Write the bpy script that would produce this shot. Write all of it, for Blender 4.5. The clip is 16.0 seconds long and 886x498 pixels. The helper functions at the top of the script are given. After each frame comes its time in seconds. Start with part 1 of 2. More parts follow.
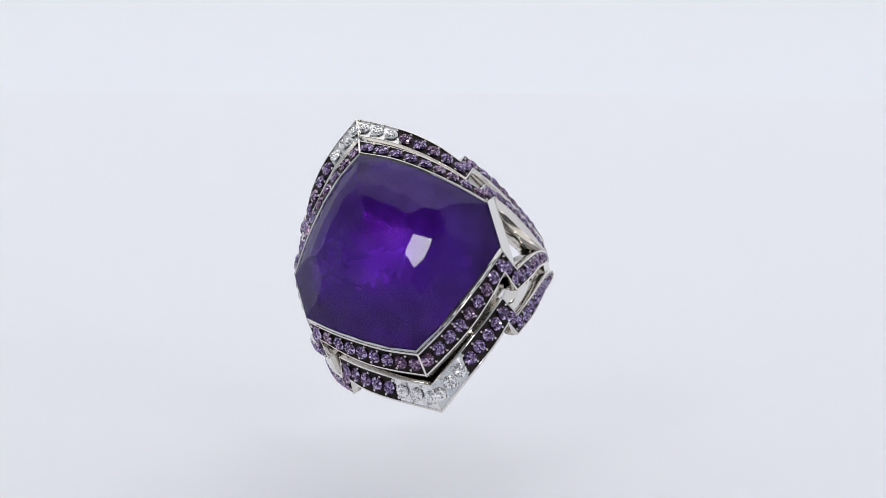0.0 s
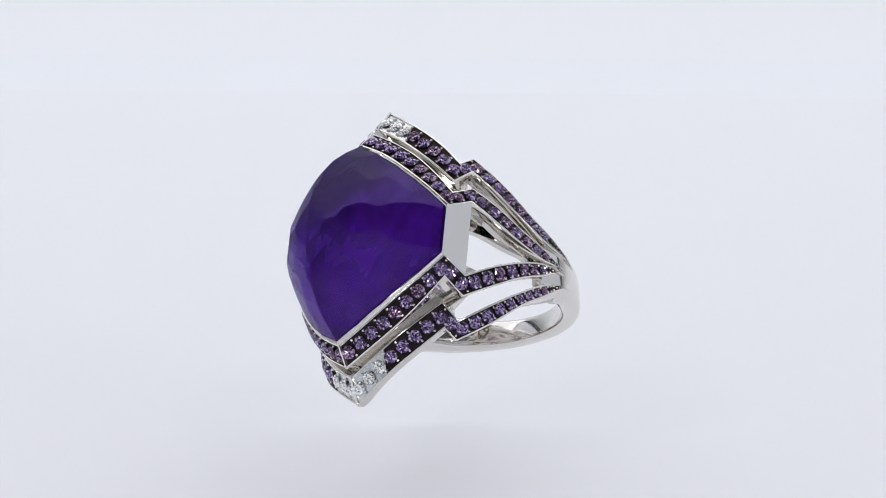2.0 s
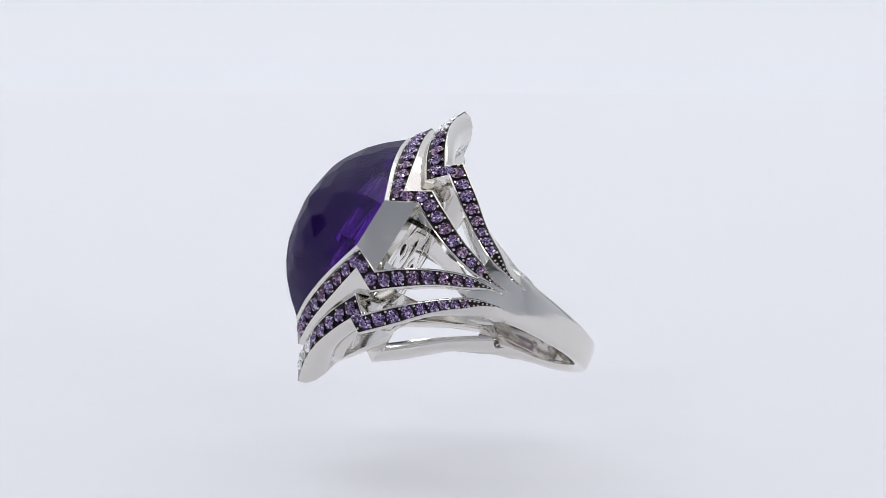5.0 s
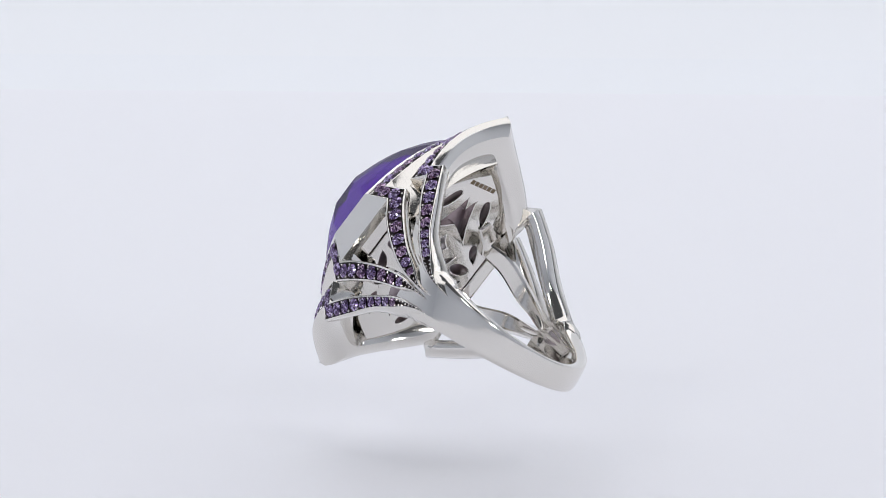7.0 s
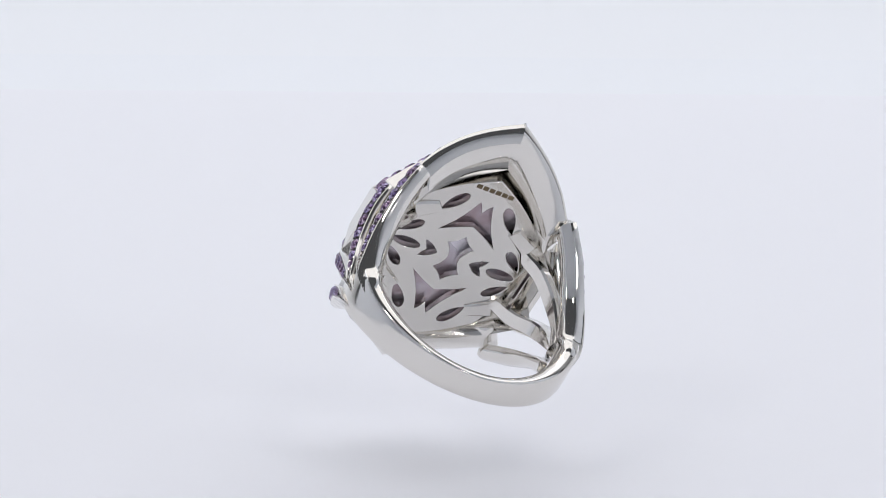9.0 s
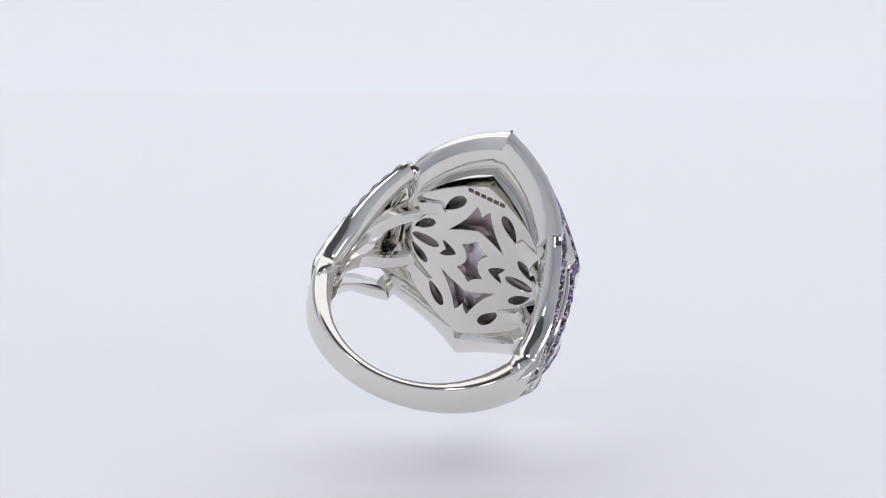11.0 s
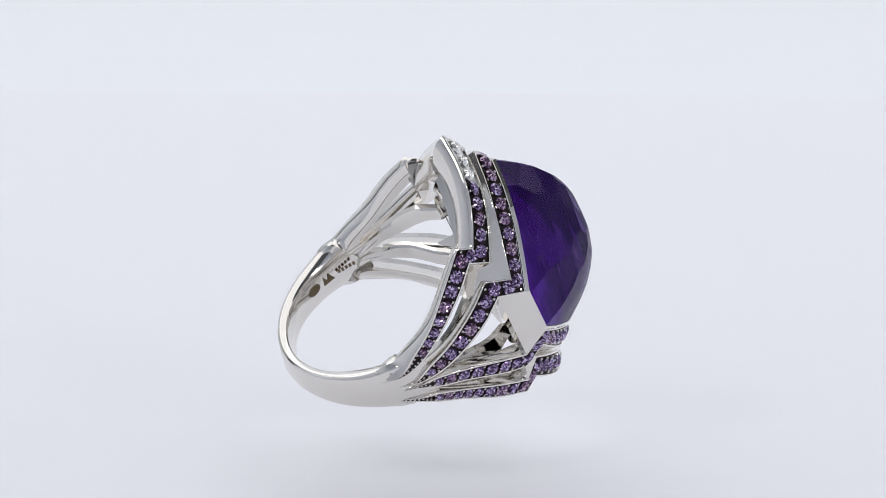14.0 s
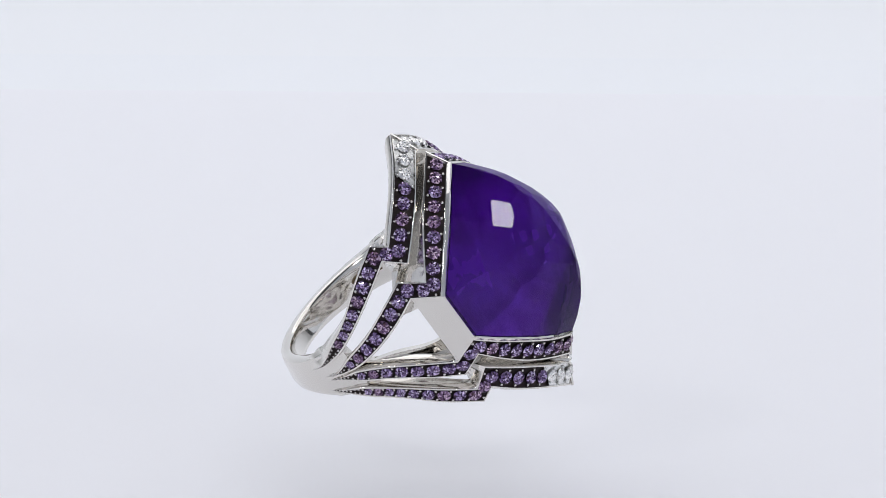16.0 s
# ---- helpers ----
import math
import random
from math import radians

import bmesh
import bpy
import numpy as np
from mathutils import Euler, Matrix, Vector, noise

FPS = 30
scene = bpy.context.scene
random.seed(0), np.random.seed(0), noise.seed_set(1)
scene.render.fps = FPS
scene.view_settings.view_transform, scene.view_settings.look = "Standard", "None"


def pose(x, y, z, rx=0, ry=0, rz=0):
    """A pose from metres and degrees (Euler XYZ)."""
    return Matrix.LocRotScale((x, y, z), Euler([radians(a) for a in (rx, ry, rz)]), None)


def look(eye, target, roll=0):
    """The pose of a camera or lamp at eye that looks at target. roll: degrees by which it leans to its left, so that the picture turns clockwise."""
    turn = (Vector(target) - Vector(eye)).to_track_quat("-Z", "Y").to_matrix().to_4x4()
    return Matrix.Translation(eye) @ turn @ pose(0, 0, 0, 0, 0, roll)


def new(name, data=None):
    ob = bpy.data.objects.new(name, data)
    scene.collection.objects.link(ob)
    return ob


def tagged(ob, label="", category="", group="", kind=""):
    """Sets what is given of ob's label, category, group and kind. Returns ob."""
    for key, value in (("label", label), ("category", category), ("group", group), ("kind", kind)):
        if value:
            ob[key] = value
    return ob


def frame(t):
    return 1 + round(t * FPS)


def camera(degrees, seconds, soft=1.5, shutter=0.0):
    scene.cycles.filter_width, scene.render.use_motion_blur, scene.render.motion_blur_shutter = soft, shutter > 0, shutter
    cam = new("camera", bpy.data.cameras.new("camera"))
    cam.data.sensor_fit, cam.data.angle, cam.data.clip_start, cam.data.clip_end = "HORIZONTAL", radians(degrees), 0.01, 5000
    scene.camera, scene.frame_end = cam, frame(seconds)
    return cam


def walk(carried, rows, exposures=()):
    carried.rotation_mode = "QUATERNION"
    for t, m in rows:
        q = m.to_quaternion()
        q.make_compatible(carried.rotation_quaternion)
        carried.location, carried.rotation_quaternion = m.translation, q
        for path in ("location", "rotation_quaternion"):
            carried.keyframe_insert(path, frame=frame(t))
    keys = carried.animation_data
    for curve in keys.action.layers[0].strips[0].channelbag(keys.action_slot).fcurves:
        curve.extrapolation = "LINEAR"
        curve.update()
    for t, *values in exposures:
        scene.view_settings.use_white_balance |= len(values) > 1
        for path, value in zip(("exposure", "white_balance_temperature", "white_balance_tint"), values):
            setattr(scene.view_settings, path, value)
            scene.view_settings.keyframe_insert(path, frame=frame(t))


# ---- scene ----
K = 0.00095          # metres per drawing unit of the ring (about a millimetre)

# ---- camera ----
TABLE = -0.06301      # top of the clear plate under the ring, camera height is 0
cam = camera(17.68, 16.0, soft=0.35)
CAM = pose(0.000585, -0.266, 0.0, 90 - 10.664, 0, 0) @ pose(0, 0, 0, 0, 0, 0.43)
walk(cam, [(0.0, CAM), (16.0, CAM)])

# ---- world and light ----
world = bpy.data.worlds.new("world")
scene.world = world
world.use_nodes = True
bg = world.node_tree.nodes["Background"]
bg.inputs[0].default_value = (0.86, 0.90, 1.0, 1)
bg.inputs[1].default_value = 0.085


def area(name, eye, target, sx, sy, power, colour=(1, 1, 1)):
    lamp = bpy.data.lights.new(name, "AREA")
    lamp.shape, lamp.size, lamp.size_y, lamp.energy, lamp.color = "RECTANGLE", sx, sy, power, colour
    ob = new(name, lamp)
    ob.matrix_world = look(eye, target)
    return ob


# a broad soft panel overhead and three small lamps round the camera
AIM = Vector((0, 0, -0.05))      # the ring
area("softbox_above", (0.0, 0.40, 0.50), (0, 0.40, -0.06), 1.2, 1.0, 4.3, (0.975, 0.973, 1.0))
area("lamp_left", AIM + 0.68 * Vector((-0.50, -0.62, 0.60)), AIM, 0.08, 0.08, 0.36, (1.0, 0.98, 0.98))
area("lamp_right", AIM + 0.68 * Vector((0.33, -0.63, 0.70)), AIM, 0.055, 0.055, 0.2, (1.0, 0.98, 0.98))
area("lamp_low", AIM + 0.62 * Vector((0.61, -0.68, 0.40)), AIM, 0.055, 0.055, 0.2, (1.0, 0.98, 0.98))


# ---- materials ----
def material(name, colour, rough=0.5, metal=0.0, **more):
    m = bpy.data.materials.new(name)
    m.use_nodes = True
    b = m.node_tree.nodes["Principled BSDF"]
    b.inputs["Base Color"].default_value = (*colour, 1)
    b.inputs["Roughness"].default_value = rough
    b.inputs["Metallic"].default_value = metal
    for key, value in more.items():
        b.inputs[key.replace("_", " ")].default_value = value
    return m, m.node_tree, b


def wear(tree, b, scale, low, high, bump=0.0, detail=4.0):
    """Roughness that wanders between low and high, and a fine relief."""
    n = tree.nodes.new("ShaderNodeTexNoise")
    n.inputs["Scale"].default_value, n.inputs["Detail"].default_value = scale, detail
    co = tree.nodes.new("ShaderNodeTexCoord")
    tree.links.new(co.outputs["Object"], n.inputs["Vector"])
    r = tree.nodes.new("ShaderNodeMapRange")
    r.inputs["From Min"].default_value, r.inputs["From Max"].default_value = 0.3, 0.7
    r.inputs["To Min"].default_value, r.inputs["To Max"].default_value = low, high
    tree.links.new(n.outputs["Fac"], r.inputs["Value"])
    tree.links.new(r.outputs["Result"], b.inputs["Roughness"])
    if bump:
        k = tree.nodes.new("ShaderNodeBump")
        k.inputs["Strength"].default_value, k.inputs["Distance"].default_value = bump, 0.0001
        tree.links.new(n.outputs["Fac"], k.inputs["Height"])
        tree.links.new(k.outputs["Normal"], b.inputs["Normal"])
    return n


GOLD, tree, b = material("white_gold", (0.76, 0.735, 0.695), 0.12, 1.0)
wear(tree, b, 420, 0.05, 0.15, 0.035)
BED, tree, b = material("black_rhodium", (0.032, 0.026, 0.026), 0.3, 1.0)
wear(tree, b, 2500, 0.3, 0.6, 0.25)
SETTING, tree, b = material("bright_setting", (0.80, 0.80, 0.79), 0.25, 1.0)
wear(tree, b, 2500, 0.15, 0.4, 0.25)

PRONG, tree, b = material("rhodium_prong", (0.60, 0.57, 0.55), 0.2, 1.0)


def facetted(name, flash_tones, rough, metal, tints=((0.0, (1, 1, 1)), (0.4, (1, 1, 1)), (0.75, (1, 1, 1)))):
    """Cut stone whose sparkle is painted: each facet gets a random light or dark tone."""
    m, tree, b = material(name, flash_tones[-1][1], rough, metal)
    info = tree.nodes.new("ShaderNodeObjectInfo")
    geo = tree.nodes.new("ShaderNodeNewGeometry")
    add = tree.nodes.new("ShaderNodeMath")
    wrap = tree.nodes.new("ShaderNodeMath")
    wrap.operation = "FRACT"
    ramp = tree.nodes.new("ShaderNodeValToRGB")
    while len(ramp.color_ramp.elements) < len(flash_tones):
        ramp.color_ramp.elements.new(0.5)
    for e, (p, c) in zip(ramp.color_ramp.elements, flash_tones):
        e.position, e.color = p, (*c, 1)
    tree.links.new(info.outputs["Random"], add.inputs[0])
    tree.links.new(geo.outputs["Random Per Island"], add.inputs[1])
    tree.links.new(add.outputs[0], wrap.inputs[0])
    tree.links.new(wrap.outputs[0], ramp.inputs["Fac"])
    hue = tree.nodes.new("ShaderNodeValToRGB")
    hue.color_ramp.interpolation = "CONSTANT"
    for e, (p, c) in zip((hue.color_ramp.elements[0], hue.color_ramp.elements[1], hue.color_ramp.elements.new(0.75)), tints):
        e.position, e.color = p, (*c, 1)
    white = tree.nodes.new("ShaderNodeTexWhiteNoise")
    white.noise_dimensions = "1D"
    tree.links.new(info.outputs["Random"], white.inputs["W"])
    tree.links.new(white.outputs["Value"], hue.inputs["Fac"])
    mix = tree.nodes.new("ShaderNodeMix")
    mix.data_type, mix.blend_type = "RGBA", "MULTIPLY"
    mix.inputs["Factor"].default_value = 1.0
    tree.links.new(ramp.outputs["Color"], mix.inputs["A"])
    tree.links.new(hue.outputs["Color"], mix.inputs["B"])
    tree.links.new(mix.outputs["Result"], b.inputs["Base Color"])
    return m


# dark and pale steps paint the stones' sparkle; tints differ from stone to stone
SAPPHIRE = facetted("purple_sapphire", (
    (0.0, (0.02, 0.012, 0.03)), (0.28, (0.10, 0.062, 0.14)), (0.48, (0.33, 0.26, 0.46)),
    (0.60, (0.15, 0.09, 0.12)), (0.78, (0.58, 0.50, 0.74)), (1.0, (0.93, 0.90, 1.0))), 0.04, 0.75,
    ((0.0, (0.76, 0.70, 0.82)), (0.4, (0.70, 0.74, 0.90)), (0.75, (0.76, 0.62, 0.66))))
DIAMOND = facetted("diamond", (
    (0.0, (0.32, 0.31, 0.30)), (0.22, (0.66, 0.65, 0.64)), (0.42, (0.90, 0.89, 0.87)), (1.0, (1.0, 0.99, 0.97))), 0.04, 0.75)

# deep purple quartz: tinted refraction with a trace of milkiness, and a thin even polish
STONE = bpy.data.materials.new("amethyst")
STONE.use_nodes = True
tree = STONE.node_tree
tree.nodes.remove(tree.nodes["Principled BSDF"])
refract = tree.nodes.new("ShaderNodeBsdfRefraction")
refract.inputs["Color"].default_value, refract.inputs["Roughness"].default_value, refract.inputs["IOR"].default_value = (0.30, 0.088, 0.62, 1), 0.01, 1.52
milk = tree.nodes.new("ShaderNodeBsdfDiffuse")
milk.inputs["Color"].default_value = (0.085, 0.010, 0.36, 1)
polish = tree.nodes.new("ShaderNodeBsdfGlossy")
polish.inputs["Roughness"].default_value = 0.015
body, gloss = tree.nodes.new("ShaderNodeMixShader"), tree.nodes.new("ShaderNodeMixShader")
body.inputs[0].default_value = 0.14
facing, steep, share = tree.nodes.new("ShaderNodeLayerWeight"), tree.nodes.new("ShaderNodeMath"), tree.nodes.new("ShaderNodeMath")
facing.inputs["Blend"].default_value = 0.5
steep.operation, steep.inputs[1].default_value = "POWER", 4.5
share.operation, share.inputs[1].default_value, share.inputs[2].default_value = "MULTIPLY_ADD", 0.42, 0.025
tree.links.new(facing.outputs["Facing"], steep.inputs[0])
tree.links.new(steep.outputs[0], share.inputs[0])
tree.links.new(share.outputs[0], gloss.inputs[0])
tree.links.new(refract.outputs[0], body.inputs[1])
tree.links.new(milk.outputs[0], body.inputs[2])
tree.links.new(body.outputs[0], gloss.inputs[1])
tree.links.new(polish.outputs[0], gloss.inputs[2])
tree.links.new(gloss.outputs[0], tree.nodes["Material Output"].inputs["Surface"])
PEARL, tree, b = material("mother_of_pearl", (0.75, 0.72, 0.78), 0.3, 0.45)
n = wear(tree, b, 230, 0.18, 0.30, 0.7, 3.0)
mix = tree.nodes.new("ShaderNodeValToRGB")
mix.color_ramp.elements[0].color, mix.color_ramp.elements[1].color = (0.52, 0.41, 0.45, 1), (0.90, 0.87, 0.95, 1)
mix.color_ramp.elements[0].position, mix.color_ramp.elements[1].position = 0.35, 0.65
tree.links.new(n.outputs["Fac"], mix.inputs["Fac"])
tree.links.new(mix.outputs["Color"], b.inputs["Base Color"])

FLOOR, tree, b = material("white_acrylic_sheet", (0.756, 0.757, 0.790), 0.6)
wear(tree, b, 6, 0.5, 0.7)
b.inputs["Emission Color"].default_value, b.inputs["Emission Strength"].default_value = (0.97, 0.965, 1.0, 1), 0.18   # added glow that lifts the sheet and weakens the ring's shadow
CLOTH, tree, b = material("reflector_white", (0.80, 0.83, 0.88), 0.8)
wear(tree, b, 4, 0.7, 0.9)
SCREEN, tree, b = material("glowing_backdrop", (0.765, 0.777, 0.812), 0.8)
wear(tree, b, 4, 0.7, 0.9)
b.inputs["Emission Color"].default_value, b.inputs["Emission Strength"].default_value = (0.94, 0.975, 1.0, 1), 0.19   # added glow that sets how bright and blue the backdrop stands
STAMP, tree, b = material("stamped_mark", (0.16, 0.12, 0.07), 0.5, 0.6)
CLEAR = bpy.data.materials.new("clear_plate")
CLEAR.use_nodes = True
t_ = CLEAR.node_tree
t_.nodes.remove(t_.nodes["Principled BSDF"])
clear = t_.nodes.new("ShaderNodeBsdfTransparent")
clear.inputs[0].default_value = (0.995, 0.997, 1, 1)
t_.links.new(clear.outputs[0], t_.nodes["Material Output"].inputs["Surface"])


# ---- helpers of the scene ----
def mesh_of(bm, name, mat, smooth=False):
    bmesh.ops.recalc_face_normals(bm, faces=bm.faces)
    me = bpy.data.meshes.new(name)
    bm.to_mesh(me)
    bm.free()
    for m in (mat if isinstance(mat, (list, tuple)) else [mat]):
        me.materials.append(m)
    if smooth:
        me.shade_smooth()
        me.set_sharp_from_angle(angle=radians(smooth if smooth is not True else 40))
    return me


def part(name, bm, mat, parent, label="", smooth=False):
    ob = new(name, mesh_of(bm, name, mat, smooth))
    ob.parent = parent
    return tagged(ob, label=label)


def box(bm, lo, hi):
    v = [bm.verts.new((x, y, z)) for z in (lo[2], hi[2]) for y in (lo[1], hi[1]) for x in (lo[0], hi[0])]
    for f in ((0, 2, 3, 1), (4, 5, 7, 6), (0, 1, 5, 4), (2, 6, 7, 3), (0, 4, 6, 2), (1, 3, 7, 5)):
        bm.faces.new([v[i] for i in f])


def loft(bm, rings, closed=True, caps=True, mats=None):
    """Skin over rings of points, each a list of the same length."""
    vs = [[bm.verts.new(Vector(p) * K) for p in r] for r in rings]
    n = len(vs[0])
    for a, c in zip(vs, vs[1:]):
        for i in range(n if closed else n - 1):
            f = bm.faces.new((a[i], a[(i + 1) % n], c[(i + 1) % n], c[i]))
            if mats:
                f.material_index = mats[i]
    if caps and closed:
        bm.faces.new(vs[0][::-1])
        bm.faces.new(vs[-1])
    return vs


def spline(points, n):
    """n + 1 points along a smooth curve through the given ones."""
    p = [Vector(q) for q in points]
    p = [2 * p[0] - p[1], *p, 2 * p[-1] - p[-2]]
    out = []
    spans = len(p) - 3
    for k in range(n + 1):
        u = k / n * spans
        i = min(int(u), spans - 1)
        u -= i
        a, c, d, e = p[i:i + 4]
        out.append(0.5 * (2 * c + (d - a) * u + (2 * a - 5 * c + 4 * d - e) * u * u + (3 * c - a - 3 * d + e) * u ** 3))
    return out


# ---- setting ----
SWEEP = 0.272         # where the sheet ends and the backdrop begins to rise
FLOOR_Z = TABLE - 0.008
bm = bmesh.new()
box(bm, (-1.0, -0.9, FLOOR_Z - 0.004), (1.0, SWEEP, FLOOR_Z))
tagged(part("floor", bm, FLOOR, None), "smooth spotless white acrylic sheet with a faint added glow", "floor", kind="structure")
bm = bmesh.new()
prof = [(SWEEP, FLOOR_Z)] + [(SWEEP + 0.16 * math.sin(a), FLOOR_Z + 0.16 * (1 - math.cos(a))) for a in (radians(6 * k) for k in range(1, 16))] + [(SWEEP + 0.16, 0.75)]
front = [[bm.verts.new((x, y, z)) for y, z in prof] for x in (-1.0, 1.0)]
back = [[bm.verts.new((x, y + 0.004, z - 0.004)) for y, z in prof] for x in (-1.0, 1.0)]
for sheet in (front, back):
    for i in range(len(prof) - 1):
        bm.faces.new((sheet[0][i], sheet[1][i], sheet[1][i + 1], sheet[0][i + 1]))
for a, c in ((front[0], back[0]), (front[1], back[1])):
    for i in range(len(prof) - 1):
        bm.faces.new((a[i], a[i + 1], c[i + 1], c[i]))
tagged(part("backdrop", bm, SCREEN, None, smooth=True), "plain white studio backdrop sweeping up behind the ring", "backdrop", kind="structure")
# unseen white boards, added so the ring's metal reflects something bright
for sx, nm in ((-1, "reflector_left"), (1, "reflector_right")):
    bm = bmesh.new()
    box(bm, (min(sx * 0.62, sx * 0.625), -0.85, FLOOR_Z + 0.001), (max(sx * 0.62, sx * 0.625), 0.20, 0.66))
    tagged(part(nm, bm, CLOTH, None), "unseen white reflector board added beside the table", "reflector board", kind="structure")
# added out of view to brighten what the side plates reflect
bm = bmesh.new()
box(bm, (-0.615, -0.70, FLOOR_Z + 0.001), (0.615, -0.695, 0.66))
tagged(part("reflector_front", bm, CLOTH, None), "unseen white cloth wall added behind the camera to brighten the metal", "cloth wall", kind="structure")
bm = bmesh.new()
box(bm, (-0.55, -0.22, TABLE - 0.003), (0.55, SWEEP - 0.01, TABLE))
plate = tagged(part("display_plate", bm, CLEAR, None), "clear colourless plate that carries the ring", "plate", kind="structure")

# ---- the ring ----
ring = tagged(new("ring"), "white gold ring with domed purple stone, lying on its side", "ring")
SIGNS = ((1, 1), (-1, 1), (1, -1), (-1, -1))


def flip(p, s):
    return Vector((p[0] * s[0], p[1] * s[1], p[2]))


def lean(p):
    """The hoop leans a little towards the upper chevron and to one side."""
    return Vector((p[0] + 0.012 * max(0.0, -12.0 - p[2]), p[1] + 0.041 * max(0.0, -4.0 - p[2]), p[2]))


# edge curves of one quarter: chevron, step and arm
IN_E = [(0, 10.9, 2.1), (3.0, 9.2, 1.75), (5.8, 7.0, 1.0), (8.2, 4.8, 0.0), (10.25, 2.6, -1.05)]
IN_F = [(0, 12.9, 0.75), (2.9, 11.2, 0.35), (5.5, 9.3, -0.3), (7.8, 7.0, -1.1), (9.75, 4.6, -1.9)]
IN_EA = [(10.7, 3.9, -3.7), (11.7, 2.4, -6.2), (12.3, 0.95, -9.4), (12.5, 0.12, -12.4), (12.42, 0.18, -14.6), (11.7, 0.2, -16.6)]
IN_FA = [(10.0, 5.9, -4.3), (11.15, 4.5, -6.5), (12.0, 2.6, -9.8), (12.38, 1.42, -12.7), (12.42, 0.36, -14.75), (11.7, 0.3, -16.65)]
OUT_E = [(0, 13.6, 0.1), (2.6, 12.0, -0.1), (5.0, 10.1, -0.75), (7.0, 8.25, -1.75), (8.6, 6.5, -2.9)]
OUT_F = [(0, 16.15, -1.25), (2.5, 14.5, -1.2), (4.9, 12.75, -1.65), (6.9, 10.9, -2.6), (8.35, 9.0, -3.8)]
OUT_EA = [(9.3, 8.05, -4.7), (10.65, 6.05, -7.1), (11.75, 3.6, -10.5), (12.3, 2.05, -13.2), (12.3, 1.55, -15.3), (11.4, 1.2, -17.4)]
OUT_FA = [(8.7, 9.95, -5.25), (10.3, 7.7, -8.0), (11.55, 4.95, -11.0), (12.15, 3.2, -13.6), (12.3, 1.8, -15.5), (11.4, 1.3, -17.45)]


def gem_mesh(name, mat):
    """A round brilliant of radius 1: table, crown, girdle, shallow pavilion."""
    bm = bmesh.new()
    def ring_of(r, z, off):
        return [bm.verts.new((r * math.cos(math.tau * (i + off) / 12), r * math.sin(math.tau * (i + off) / 12), z)) for i in range(12)]

    star, top, mid, low = ring_of(0.34, 0.27, 0.5), ring_of(0.60, 0.33, 0), ring_of(0.83, 0.19, 0.5), ring_of(1.0, 0.0, 0)
    for i in range(0, 12, 2):
        star[i].co.z -= 0.07
        top[i].co.z -= 0.05
    tip = bm.verts.new((0.05, -0.03, 0.31))
    for i in range(12):
        j = (i + 1) % 12
        bm.faces.new((tip, star[i], star[j]))
        bm.faces.new((star[i], top[j], star[j]))
        bm.faces.new((top[i], top[j], star[i]))
        bm.faces.new((top[i], mid[i], top[j]))
        bm.faces.new((top[i], low[i], mid[i]))
        bm.faces.new((mid[i], low[j], top[j]))
        bm.faces.new((mid[i], low[i], low[j]))
    bm.faces.new(low[::-1])
    bmesh.ops.recalc_face_normals(bm, faces=bm.faces)
    # loose facets, so that each takes its own painted flash tone
    bmesh.ops.split_edges(bm, edges=bm.edges[:])
    me = bpy.data.meshes.new(name)
    bm.to_mesh(me)
    bm.free()
    me.materials.append(mat)
    return me


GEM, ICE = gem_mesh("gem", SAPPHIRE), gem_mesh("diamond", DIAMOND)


def bead(bm, p, n, r, kind=0):
    """A small prong of metal."""
    q = n.to_track_quat("Z", "Y").to_matrix()
    base = [bm.verts.new((p + q @ Vector((r * math.cos(a), r * math.sin(a), 0))) * K) for a in (0, 1.257, 2.513, 3.77, 5.027)]
    mid = [bm.verts.new((p + q @ Vector((0.75 * r * math.cos(a), 0.75 * r * math.sin(a), 0.75 * r))) * K) for a in (0, 1.257, 2.513, 3.77, 5.027)]
    tip = bm.verts.new((p + n * r * 1.05) * K)
    for i in range(5):
        j = (i + 1) % 5
        bm.faces.new((base[i], base[j], mid[j], mid[i])).material_index = kind
        bm.faces.new((mid[i], mid[j], tip)).material_index = kind


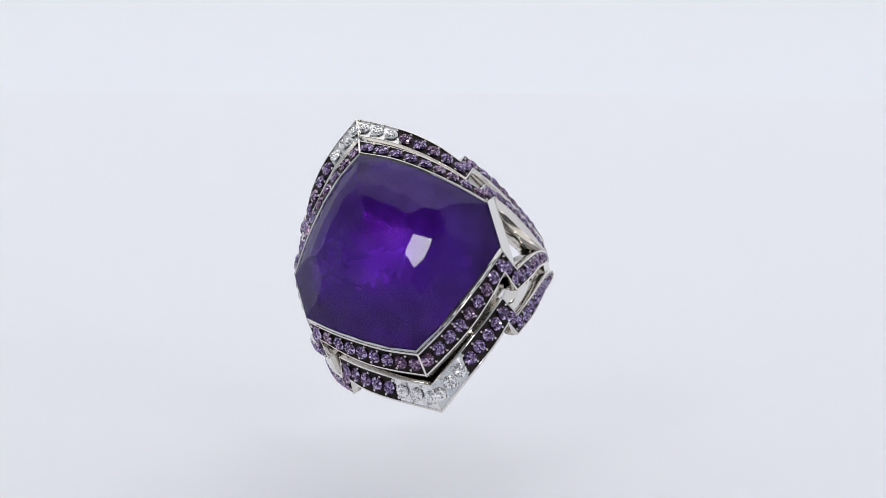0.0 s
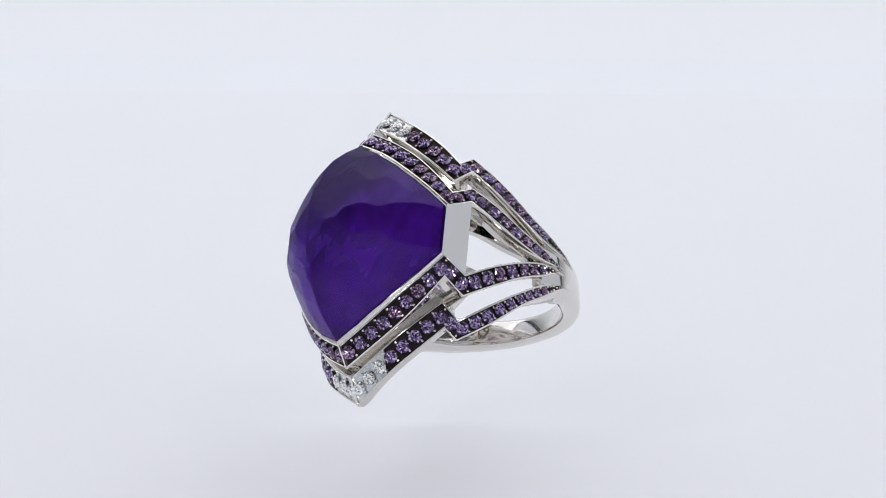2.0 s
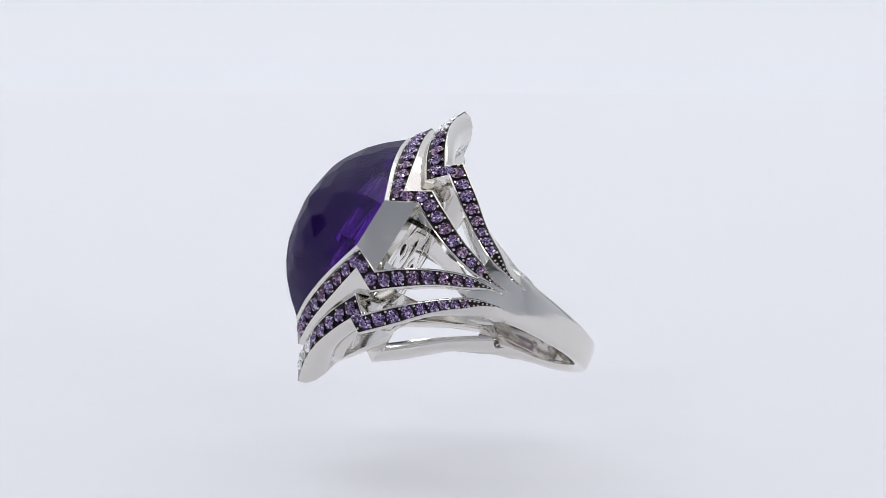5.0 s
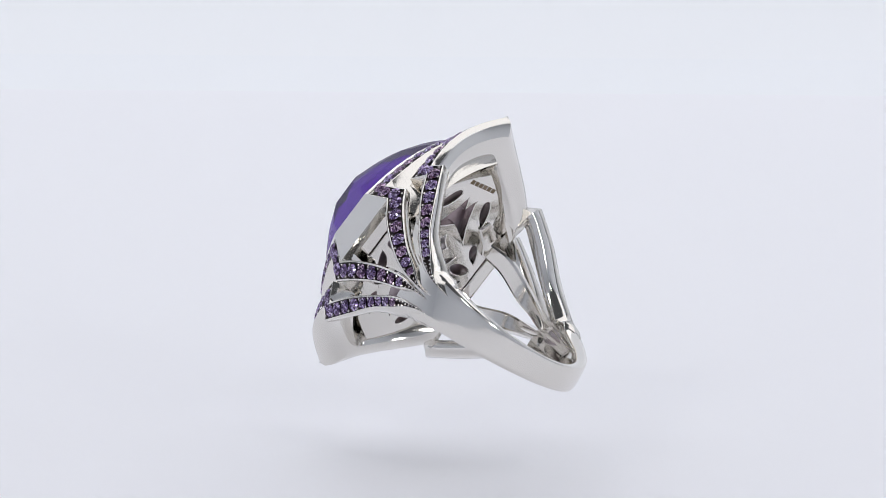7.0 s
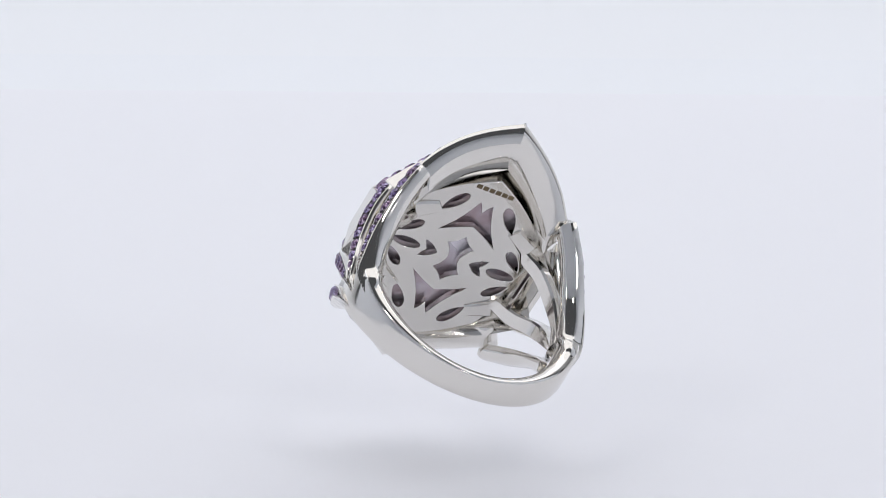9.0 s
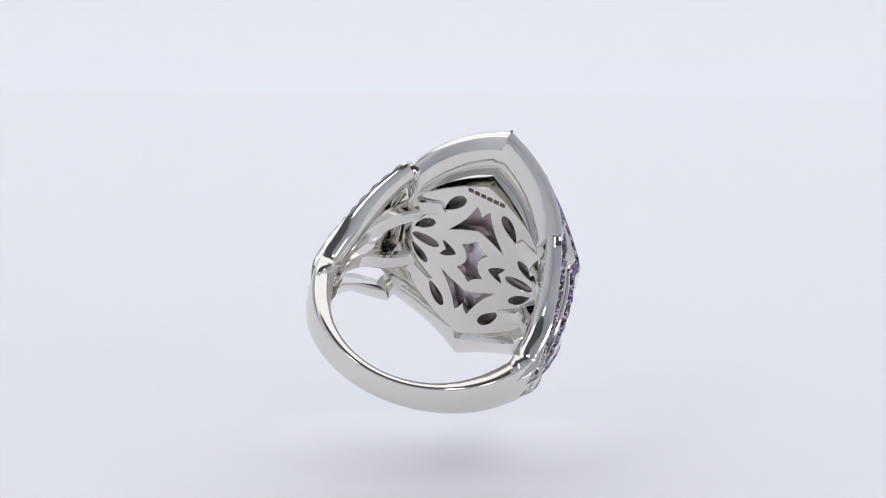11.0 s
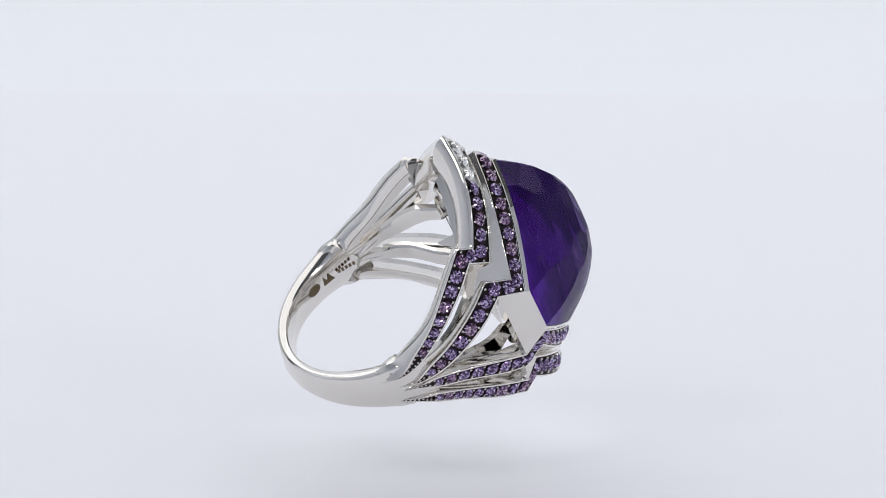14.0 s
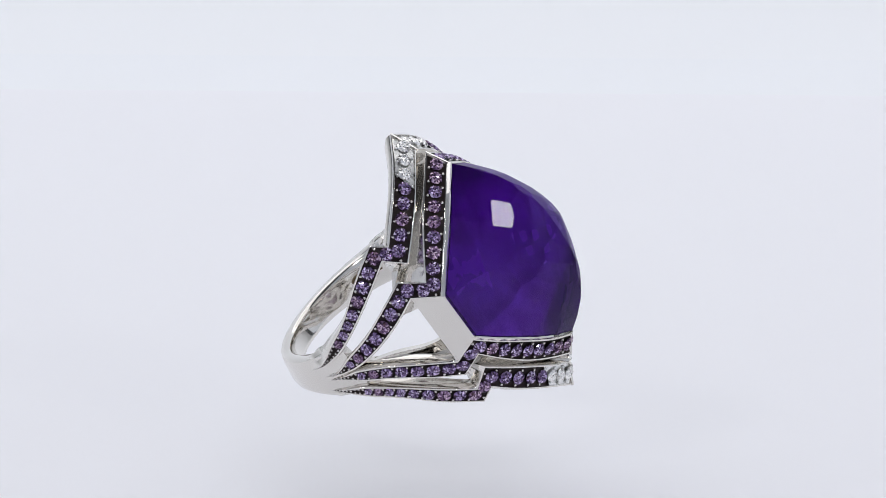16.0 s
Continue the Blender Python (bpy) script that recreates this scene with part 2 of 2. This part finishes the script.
def band(name, s, E, F, EA, FA, back, arm_depth, ice_to, label):
    """One quarter's pavé band: metal body with raised rims, dark bed between them, stones and prongs."""
    e = [lean(flip(p, s)) for p in spline(E, 14) + spline([E[-1], EA[0]], 4)[1:-1] + spline(EA, 18)]
    f = [lean(flip(p, s)) for p in spline(F, 14) + spline([F[-1], FA[0]], 4)[1:-1] + spline(FA, 18)]
    n = len(e)
    body, bed, bright = [], [], []
    normals, mids, widths = [], [], []
    for i in range(n):
        a, c = e[i], f[i]
        # tangent that does not cross a corner
        lo, hi = (i - 1, i + 1)
        if i in (0, 14, 18):
            lo = i
        if i in (13, 17, n - 1):
            hi = i
        if i == 14:
            lo, hi = 14, 15
        t = ((e[min(hi, n - 1)] + f[min(hi, n - 1)]) - (e[max(lo, 0)] + f[max(lo, 0)])).normalized()
        w = c - a
        m = t.cross(w).normalized()
        centre = (a + c) / 2
        if m.dot(Vector((centre.x, centre.y, 9 if i < 15 else 2))) < 0:
            m = -m
        u = w.normalized()
        width = w.length
        rim = min(0.19, width * 0.2)
        rec = 0.14 if width > 0.7 else 0.06
        if i <= 14:
            k = 0.0
        elif i < 18:
            k = (i - 14) / 4
        else:
            k = 1.0
        side = Vector((centre.x, centre.y, 0)).normalized()
        # section behind the face: shares of inward and backward reach for the chevron, plain depth for the arm
        down = Vector((0, 0, -1))
        rear = [c + down * z - side * y for y, z in back[:-1]] + [a + down * back[-1][1] - side * back[-1][0]]
        far = max(0, i - 18) / (n - 19)
        deep = arm_depth + 1.35 * far ** 1.2 - 8.0 * max(0.0, far - 0.82)
        # towards the shank the outer arms carry a plain shoulder beside the stones
        plain = 0.95 * min(1.0, max(0.0, far - 0.35) / 0.4) if ice_to else 0.0
        arm = [c - m * 0.4 * deep + u * (0.04 + plain), c - m * 0.8 * deep + u * (0.7 * plain - 0.08 * width), c - m * deep - u * 0.35 * width, a - m * deep + u * 0.25 * width]
        rear = [p.lerp(q, k) for p, q in zip(rear, arm)]
        body.append([rear[3], a.copy(), a + u * rim * 0.25 + m * 0.05, a + u * rim + m * 0.04, a + u * rim - m * rec,
                     c - u * rim - m * rec, c - u * rim + m * 0.04, c - u * rim * 0.25 + m * 0.05, c.copy(), rear[0], rear[1], rear[2]])
        bed.append((a + u * rim - m * (rec - 0.03), c - u * rim - m * (rec - 0.03)))
        normals.append(m), mids.append(centre), widths.append(width)
    bm = bmesh.new()
    loft(bm, body)
    b_ob = part(name, bm, GOLD, ring, label, smooth=70)
    # walk the middle line and set stones
    line = [0.0]
    for p, q in zip(mids, mids[1:]):
        line.append(line[-1] + (q - p).length)

    def at(d):
        d = min(max(d, 0), line[-1])
        i = max(k for k in range(n) if line[k] <= d + 1e-9)
        i = min(i, n - 2)
        k = (d - line[i]) / (line[i + 1] - line[i])
        return (mids[i].lerp(mids[i + 1], k), normals[i].lerp(normals[i + 1], k).normalized(),
                widths[i] + (widths[i + 1] - widths[i]) * k, (e[i].lerp(e[i + 1], k), f[i].lerp(f[i + 1], k)))

    split = max([i for i in range(15) if abs(mids[i].x) < ice_to] or [-1])
    bm = bmesh.new()
    for i in range(n - 1):
        a, c = bed[i], bed[i + 1]
        v = [bm.verts.new(p * K) for p in (a[0], a[1], c[1], c[0])]
        face = bm.faces.new(v)
        face.material_index = 1 if i < split else 0
    rng = random.Random(7)
    d = 0.55 if ice_to else 0.75
    while d < line[-1] - 0.4:
        p, m, w, ef = at(d)
        r = min(0.70, (w - 2 * min(0.19, w * 0.2)) * 0.5 * 0.96)
        if w < 1.25:
            break
        u = (ef[1] - ef[0]).normalized()
        t = m.cross(u)
        white = abs(p.x) < ice_to - 0.3
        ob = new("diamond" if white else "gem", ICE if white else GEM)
        ob.parent = b_ob
        q = Matrix((t, u, m)).transposed().to_4x4()
        tilt = pose(0, 0, 0, rng.uniform(-4, 4), rng.uniform(-4, 4), rng.uniform(0, 360))
        ob.matrix_basis = Matrix.Translation((p + m * 0.05) * K) @ q @ tilt @ Matrix.Scale(r * K, 4)
        step = 2 * r * 1.09
        p2, m2, w2, ef2 = at(d + step / 2)
        half = w2 / 2 - min(0.2, w2 * 0.22)
        u2 = (ef2[1] - ef2[0]).normalized()
        for side in (-1, 1):
            bead(bm, p2 + u2 * side * half * 0.74 - m2 * 0.06, m2, 0.19, 1 if white else 2)
        d += step
    while d < line[-1] - 0.3:
        p, m, w, ef = at(d)
        u = (ef[1] - ef[0]).normalized()
        for k in (-0.22, 0.22) if w > 0.8 else (0,):
            bead(bm, p + u * w * k - m * 0.1, m, 0.16, 2)
        d += 0.42
    part("pave_bed", bm, [BED, SETTING, PRONG], b_ob, "blackened pavé bed with tiny prongs")
    return b_ob


for s in SIGNS:
    band("inner_band", s, IN_E, IN_F, IN_EA, IN_FA, ((0.2, 1.6), (0.45, 3.2), (0.9, 4.5), (0.3, 5.0)), 1.7, 0, "white gold band set with a row of lilac stones")
    band("outer_band", s, OUT_E, OUT_F, OUT_EA, OUT_FA, ((0.2, 0.7), (0.95, 1.4), (2.2, 1.95), (1.7, 2.8)), 1.8, 3.9, "white gold band set with lilac stones and diamonds at its tip")

# polished seams across the bands where the two halves of a chevron meet
for sy in (1, -1):
    for E, F in ((IN_E, IN_F), (OUT_E, OUT_F)):
        bm = bmesh.new()
        a, c = flip(E[0], (1, sy)), flip(F[0], (1, sy))
        up = Vector((0, (a.z - c.z) * sy, abs(c.y - a.y))).normalized()
        loft(bm, [[p + Vector((dx, 0, 0)) + up * h for dx, h in ((-0.13, -0.3), (0.13, -0.3), (0.09, 0.12), (-0.09, 0.12))] for p in (a, c)])
        part("seam", bm, GOLD, ring, "narrow polished seam")

# outline of the stone: four bowed edges and two straight sides
quarter = [Vector(p) for p in spline(IN_E, 8)]
OUTLINE = quarter + [flip(p, (1, -1)) for p in quarter[::-1]]
OUTLINE += [flip(p, (-1, -1)) for p in quarter[1:]] + [flip(p, (-1, 1)) for p in quarter[::-1][:-1]]


def outline(u):
    """A point of the outline by its share of the turn, from the upper tip."""
    x = (u % 1.0) * len(OUTLINE)
    i = int(x)
    return OUTLINE[i].lerp(OUTLINE[(i + 1) % len(OUTLINE)], x - i)


# thin polished bezel with its wall down to the gallery
bm = bmesh.new()
rings = []
for p in OUTLINE:
    o = Vector((p.x, p.y, 0)).normalized()
    rings.append([p + o * 0.05, p + Vector((0, 0, 0.32)) - o * 0.02, p + Vector((0, 0, 0.37)) - o * 0.38, p - o * 0.42 - Vector((0, 0, 0.2)),
                  Vector((p.x, p.y, -4.0)) - o * 0.7, Vector((p.x, p.y, -4.0)) - o * 0.2])
rings.append(rings[0])
loft(bm, rings, caps=False)
bezel = part("bezel", bm, GOLD, ring, "thin polished white gold bezel")

# flared flat faces at the two ends of the hexagon
for sx in (1, -1):
    bm = bmesh.new()
    face = [[(sx * 10.3, 2.6, -0.75), (sx * 10.65, 3.95, -3.75), (sx * 9.9, 3.7, -4.2), (sx * 9.7, 2.5, -1.0)],
            [(sx * 10.3, -2.6, -0.75), (sx * 10.65, -3.95, -3.75), (sx * 9.9, -3.7, -4.2), (sx * 9.7, -2.5, -1.0)]]
    loft(bm, face)
    part("side_plate", bm, GOLD, ring, "flat mirror-polished side face")

# domed stone: flat facets in staggered rows, each touching the same smooth dome
TOP = 7.85


def dome(u, r):
    p = outline(u)
    return Vector((p.x * r, p.y * r, TOP - (TOP - p.z) * r ** (2.05 + 0.5 * (p.y / 10.9) ** 2) + 0.03 * p.y * r * (1 - r)))


bm = bmesh.new()
box(bm, Vector((-12, -12, -2.7)) * K, Vector((12, 12, 10)) * K)


def cut(bm, point, normal):
    got = bmesh.ops.bisect_plane(bm, geom=bm.verts[:] + bm.edges[:] + bm.faces[:], dist=1e-8, plane_co=point * K, plane_no=normal, clear_outer=True)
    rim = [g for g in got["geom_cut"] if isinstance(g, bmesh.types.BMEdge)]
    if rim:
        bmesh.ops.contextual_create(bm, geom=rim)


for i in range(len(OUTLINE)):
    p, q = OUTLINE[i], OUTLINE[(i + 1) % len(OUTLINE)]
    w = (q - p).cross(Vector((0, 0, 1))).normalized()
    cut(bm, (p + q) / 2 - w * 0.02, w if w.dot(p + q) > 0 else -w)
for r, count, off in ((0.93, 20, 0.5), (0.80, 20, 0.0), (0.64, 16, 0.5), (0.47, 12, 0.0), (0.29, 8, 0.5), (0.11, 4, 0.5)):
    for j in range(count):
        u = (j + off) / count
        p = dome(u, r)
        du = dome(u + 0.004, r) - dome(u - 0.004, r)
        dr = dome(u, r + 0.01) - dome(u, r - 0.01)
        w = du.cross(dr).normalized()
        cut(bm, p, w if w.z > 0 else -w)
stone = part("centre_stone", bm, STONE, ring, "large domed faceted deep purple stone")

def half_height(x):
    """How far the outline reaches up and down at x."""
    for p, q in zip(quarter, quarter[1:]):
        if p.x <= abs(x) <= q.x:
            return p.lerp(q, (abs(x) - p.x) / (q.x - p.x))
    return quarter[-1]


# mother-of-pearl bonded under the stone in two leaves that meet in a keel from tip to tip
def valley(x, y):
    return -1.55 + (0.11 * x if x < 0 else 0.04 * x) - 0.004 * y * y


bm = bmesh.new()
rows = []
rng = random.Random(3)
for k in range(17):
    x = 9.9 * (k / 8 - 1)
    y = half_height(x).y * 0.965
    dent = 0.07 if x < 0 else 0.0
    rows.append([Vector((x, y * (1 - j / 5), valley(x, y * (1 - j / 5)) + rng.uniform(-dent, dent))) for j in range(11)] + [Vector((x * 0.97, -y * 0.97, -2.76)), Vector((x * 0.97, y * 0.97, -2.76))])
loft(bm, rows)
part("pearl_backing", bm, PEARL, ring, "pale mother-of-pearl backing", smooth=8)

# shank
bm = bmesh.new()
rings = []
for k in range(57):
    a = radians(-8 + 196 * k / 56)
    ca, sa = math.cos(a), math.sin(a)
    up = max(0.0, sa)
    end = min(1.0, min(k, 56 - k) / 5)
    end = end * end * (3 - 2 * end)
    flare = max(0.0, 1 - min(k, 56 - k) / 10)
    slim = max(0.0, 1 - min(k, 56 - k) / 12)
    w = (2.6 - 1.2 * up ** 0.9 + 0.75 * flare ** 2) * (0.80 + 0.20 * end)
    ri = 9.4 + 1.0 * max(0.0, 1 - min(k, 56 - k) / 9) ** 1.6
    ro = 9.4 + (1.35 + 1.6 * (1 - up) ** 1.2) * (0.93 + 0.07 * end)
    q = []
    for i in range(20):
        # rounded outside, flatter inside
        b_ = math.tau * i / 20
        cy, cr = math.cos(b_), math.sin(b_)
        k_ = 0.52 if cr > 0 else 0.5
        yy = w * math.copysign(abs(cy) ** k_, cy) * (1 - 0.52 * slim * max(0.0, -cr))
        rr = (ri + ro) / 2 + (ro - ri) / 2 * math.copysign(abs(cr) ** k_, cr) - 0.2 * yy * up * max(0.0, cr)
        q.append(lean((rr * ca, yy, -14.5 - rr * sa)))
    rings.append(q)
loft(bm, rings)
part("shank", bm, GOLD, ring, "broad polished white gold shank", smooth=60)



# marks engraved inside the shank, and a pinprick outside it
def on_hoop(deg, y, r):
    """A frame on the hoop: z outwards from the finger's axis, x along the hoop."""
    a = radians(deg)
    out = Vector((math.cos(a), 0, -math.sin(a)))
    along = Vector((-math.sin(a), 0, -math.cos(a)))
    p = lean((r * math.cos(a), y, -14.5 - r * math.sin(a)))
    m = Matrix((along, Vector((0, 1, 0)), along.cross(Vector((0, 1, 0))))).transposed().to_4x4()
    return Matrix.Translation(p * K) @ m


def slab(name, loop, m, label):
    bm = bmesh.new()
    for z in (-0.03, 0.03):
        bm.faces.new([bm.verts.new(m @ (Vector((x, y, z)) * K)) for x, y in loop])
    bm.verts.ensure_lookup_table()
    n = len(loop)
    for i in range(n):
        j = (i + 1) % n
        bm.faces.new((bm.verts[i], bm.verts[j], bm.verts[n + j], bm.verts[n + i]))
    part(name, bm, STAMP, ring, label)


slab("stamp", [(0.85 * math.cos(math.tau * i / 20), 0.5 * math.sin(math.tau * i / 20)) for i in range(20)], on_hoop(32, 0.2, 9.37), "oval stamped mark inside the shank")
slab("stamp", [(-0.7, -0.45), (0.7, -0.45), (0.45, 0.5), (0.1, -0.1), (-0.25, 0.55)], on_hoop(20, 0.2, 9.37), "peaked stamped mark inside the shank")
for k in range(5):
    slab("stamp", [(-0.14, -0.2), (0.14, -0.2), (0.14, 0.2), (-0.14, 0.2)], on_hoop(11.5 - 2.6 * k, 0.2, 9.37), "small engraved mark inside the shank")
slab("pinprick", [(0.09 * math.cos(math.tau * i / 8), 0.09 * math.sin(math.tau * i / 8)) for i in range(8)], on_hoop(45.5, -0.85, 11.0), "tiny dark dot")
number = bpy.data.curves.new("engraved_number", "FONT")
number.body, number.size, number.align_x, number.align_y, number.extrude = "610", 1.5 * K, "CENTER", "CENTER", 0.02 * K
tmp = new("engraved_number", number)
me = bpy.data.meshes.new_from_object(tmp.evaluated_get(bpy.context.evaluated_depsgraph_get()))
bpy.data.objects.remove(tmp)
me.materials.clear()
me.materials.append(STAMP)
digits = tagged(new("engraved_number", me), label="number engraved inside the shank")
digits.parent = ring
digits.matrix_basis = on_hoop(129, 0.3, 9.33) @ pose(0, 0, 0, 180, 0, 0)

# pierced gallery plate
def ellipse_drop(x0, y0, x1, y1, fat, blunt=0.35):
    """A drop from its round end to its tip."""
    a, c = Vector((x0, y0)), Vector((x1, y1))
    d = c - a
    w = Vector((-d.y, d.x)).normalized()
    out = []
    for i in range(18):
        t = math.tau * i / 18
        k = 0.5 - 0.5 * math.cos(t)
        out.append(a + d * k + w * fat * math.sin(t) * (1 - k) ** blunt)
    return out


def arc(a, c, bulge, n=5):
    a, c = Vector(a), Vector(c)
    d = c - a
    w = Vector((-d.y, d.x))
    return [a + d * (i / n) + w * bulge * 4 * (i / n) * (1 - i / n) for i in range(n)]


def chain(points, bulges):
    out = []
    for i, p in enumerate(points):
        out += arc(p, points[(i + 1) % len(points)], bulges[i % len(bulges)])
    return out


holes = []
for sy in (1, -1):
    wing = chain([(3.7, 2.3), (0.75, 7.7), (0, 6.5), (-0.75, 7.7), (-3.7, 2.3), (0, 4.3)], [0.06, -0.05, -0.05, 0.06, 0.03, 0.03])
    holes.append([Vector((p.x, p.y * sy)) for p in wing])
    for sx in (1, -1):
        for drop in (ellipse_drop(2.1, 8.0, 4.1, 5.0, 0.85), ellipse_drop(4.7, 3.1, 6.9, 1.0, 0.75)):
            holes.append([Vector((p.x * sx, p.y * sy)) for p in drop])
holes.append(chain([(0, 3.3), (1.65, 1.75), (1.65, -1.75), (0, -3.3), (-1.65, -1.75), (-1.65, 1.75)], [-0.12, -0.27, -0.12, -0.12, -0.27, -0.12]))
for sx in (1, -1):
    holes.append([Vector((p.x * sx, p.y)) for p in ellipse_drop(3.7, 0, 7.0, 0, 0.75, 0.05)])
    holes.append([Vector((p.x * sx, p.y)) for p in chain([(1.7, 0.0), (3.7, 1.2), (3.1, 0), (3.7, -1.2)], [0.1, 0.05, 0.05, 0.1])])
    holes.append([Vector((sx * x, y)) for x, y in ((7.75, -2.3), (8.3, -2.3), (8.3, 2.3), (7.75, 2.3))])
curve = bpy.data.curves.new("gallery_plate", "CURVE")
curve.dimensions, curve.fill_mode, curve.extrude, curve.bevel_depth = "2D", "BOTH", 0.36 * K, 0.11 * K
for loop in [[Vector((p.x * 0.97, p.y * 0.97)) for p in OUTLINE]] + holes:
    sp = curve.splines.new("POLY")
    sp.points.add(len(loop) - 1)
    for q, p in zip(sp.points, loop):
        q.co = (p.x * K, p.y * K, 0, 1)
    sp.use_cyclic_u = True
tmp = new("gallery_plate", curve)
me = bpy.data.meshes.new_from_object(tmp.evaluated_get(bpy.context.evaluated_depsgraph_get()))
bpy.data.objects.remove(tmp)
bm = bmesh.new()
bm.from_mesh(me)
bmesh.ops.remove_doubles(bm, verts=bm.verts[:], dist=0.004 * K)
bm.to_mesh(me)
bm.free()
me.materials.clear()
me.materials.append(GOLD)
gallery = tagged(new("gallery_plate", me), label="pierced white gold gallery plate")
gallery.parent = ring
gallery.matrix_basis = Matrix.Translation((0, 0, -3.67 * K))

# struts from the gallery along the back of the inner arms
for s in SIGNS:
    bm = bmesh.new()
    P = [Vector((4.6, 6.0, -4.4)), Vector((6.9, 5.0, -4.55))] + spline([(6.3, 4.1, -4.75), (7.8, 3.95, -6.7), (9.5, 2.64, -9.3), (10.4, 0.95, -13.3)], 18)
    Q = [Vector((3.7, 4.9, -4.4)), Vector((5.7, 3.5, -4.55))] + spline([(6.3, 2.5, -4.75), (7.9, 2.05, -6.7), (9.6, 0.75, -9.4), (10.4, 0.25, -13.3)], 18)
    rings = []
    for p, q in zip(P, Q):
        o = Vector((p.x * 0.6, 0, 0)).normalized() * 0.9 * min(1, max(0.0, -4.2 - p.z) / 2 + 0.1) + Vector((0, 0, max(0.1, 0.7 - 0.3 * max(0.0, -4.5 - p.z))))
        e, f = p.lerp(q, 0.12), p.lerp(q, 0.88)
        rings.append([lean(flip(v, s)) for v in (p + o * 0.25, e, f, q + o * 0.25, q + o, p + o)])
    loft(bm, rings)
    part("strut", bm, GOLD, ring, smooth=35)

# row of stamped marks on the gallery
for k in range(6):
    bm = bmesh.new()
    x = 1.75 - 0.7 * k
    box(bm, Vector((x - 0.29, 9.0, -4.15)) * K, Vector((x + 0.29, 9.5, -4.12)) * K)
    part("stamp", bm, STAMP, ring, "dark stamped mark")

# ---- what moves ----
LIE = Matrix(((0.92307, -0.26982, -0.27410), (-0.09704, 0.52622, -0.84479), (0.37218, 0.80641, 0.45956))).to_4x4()
CENTRE = Vector((-0.003899, -0.006045, -0.049902))
SPIN = 17.512


def motions():
    rows = []
    for k in range(33):
        t = k * 0.5
        rows.append((t, pose(0, 0, 0, 0, 0, -SPIN * t) @ Matrix.Translation(CENTRE) @ LIE))
    walk(ring, rows)


motions()
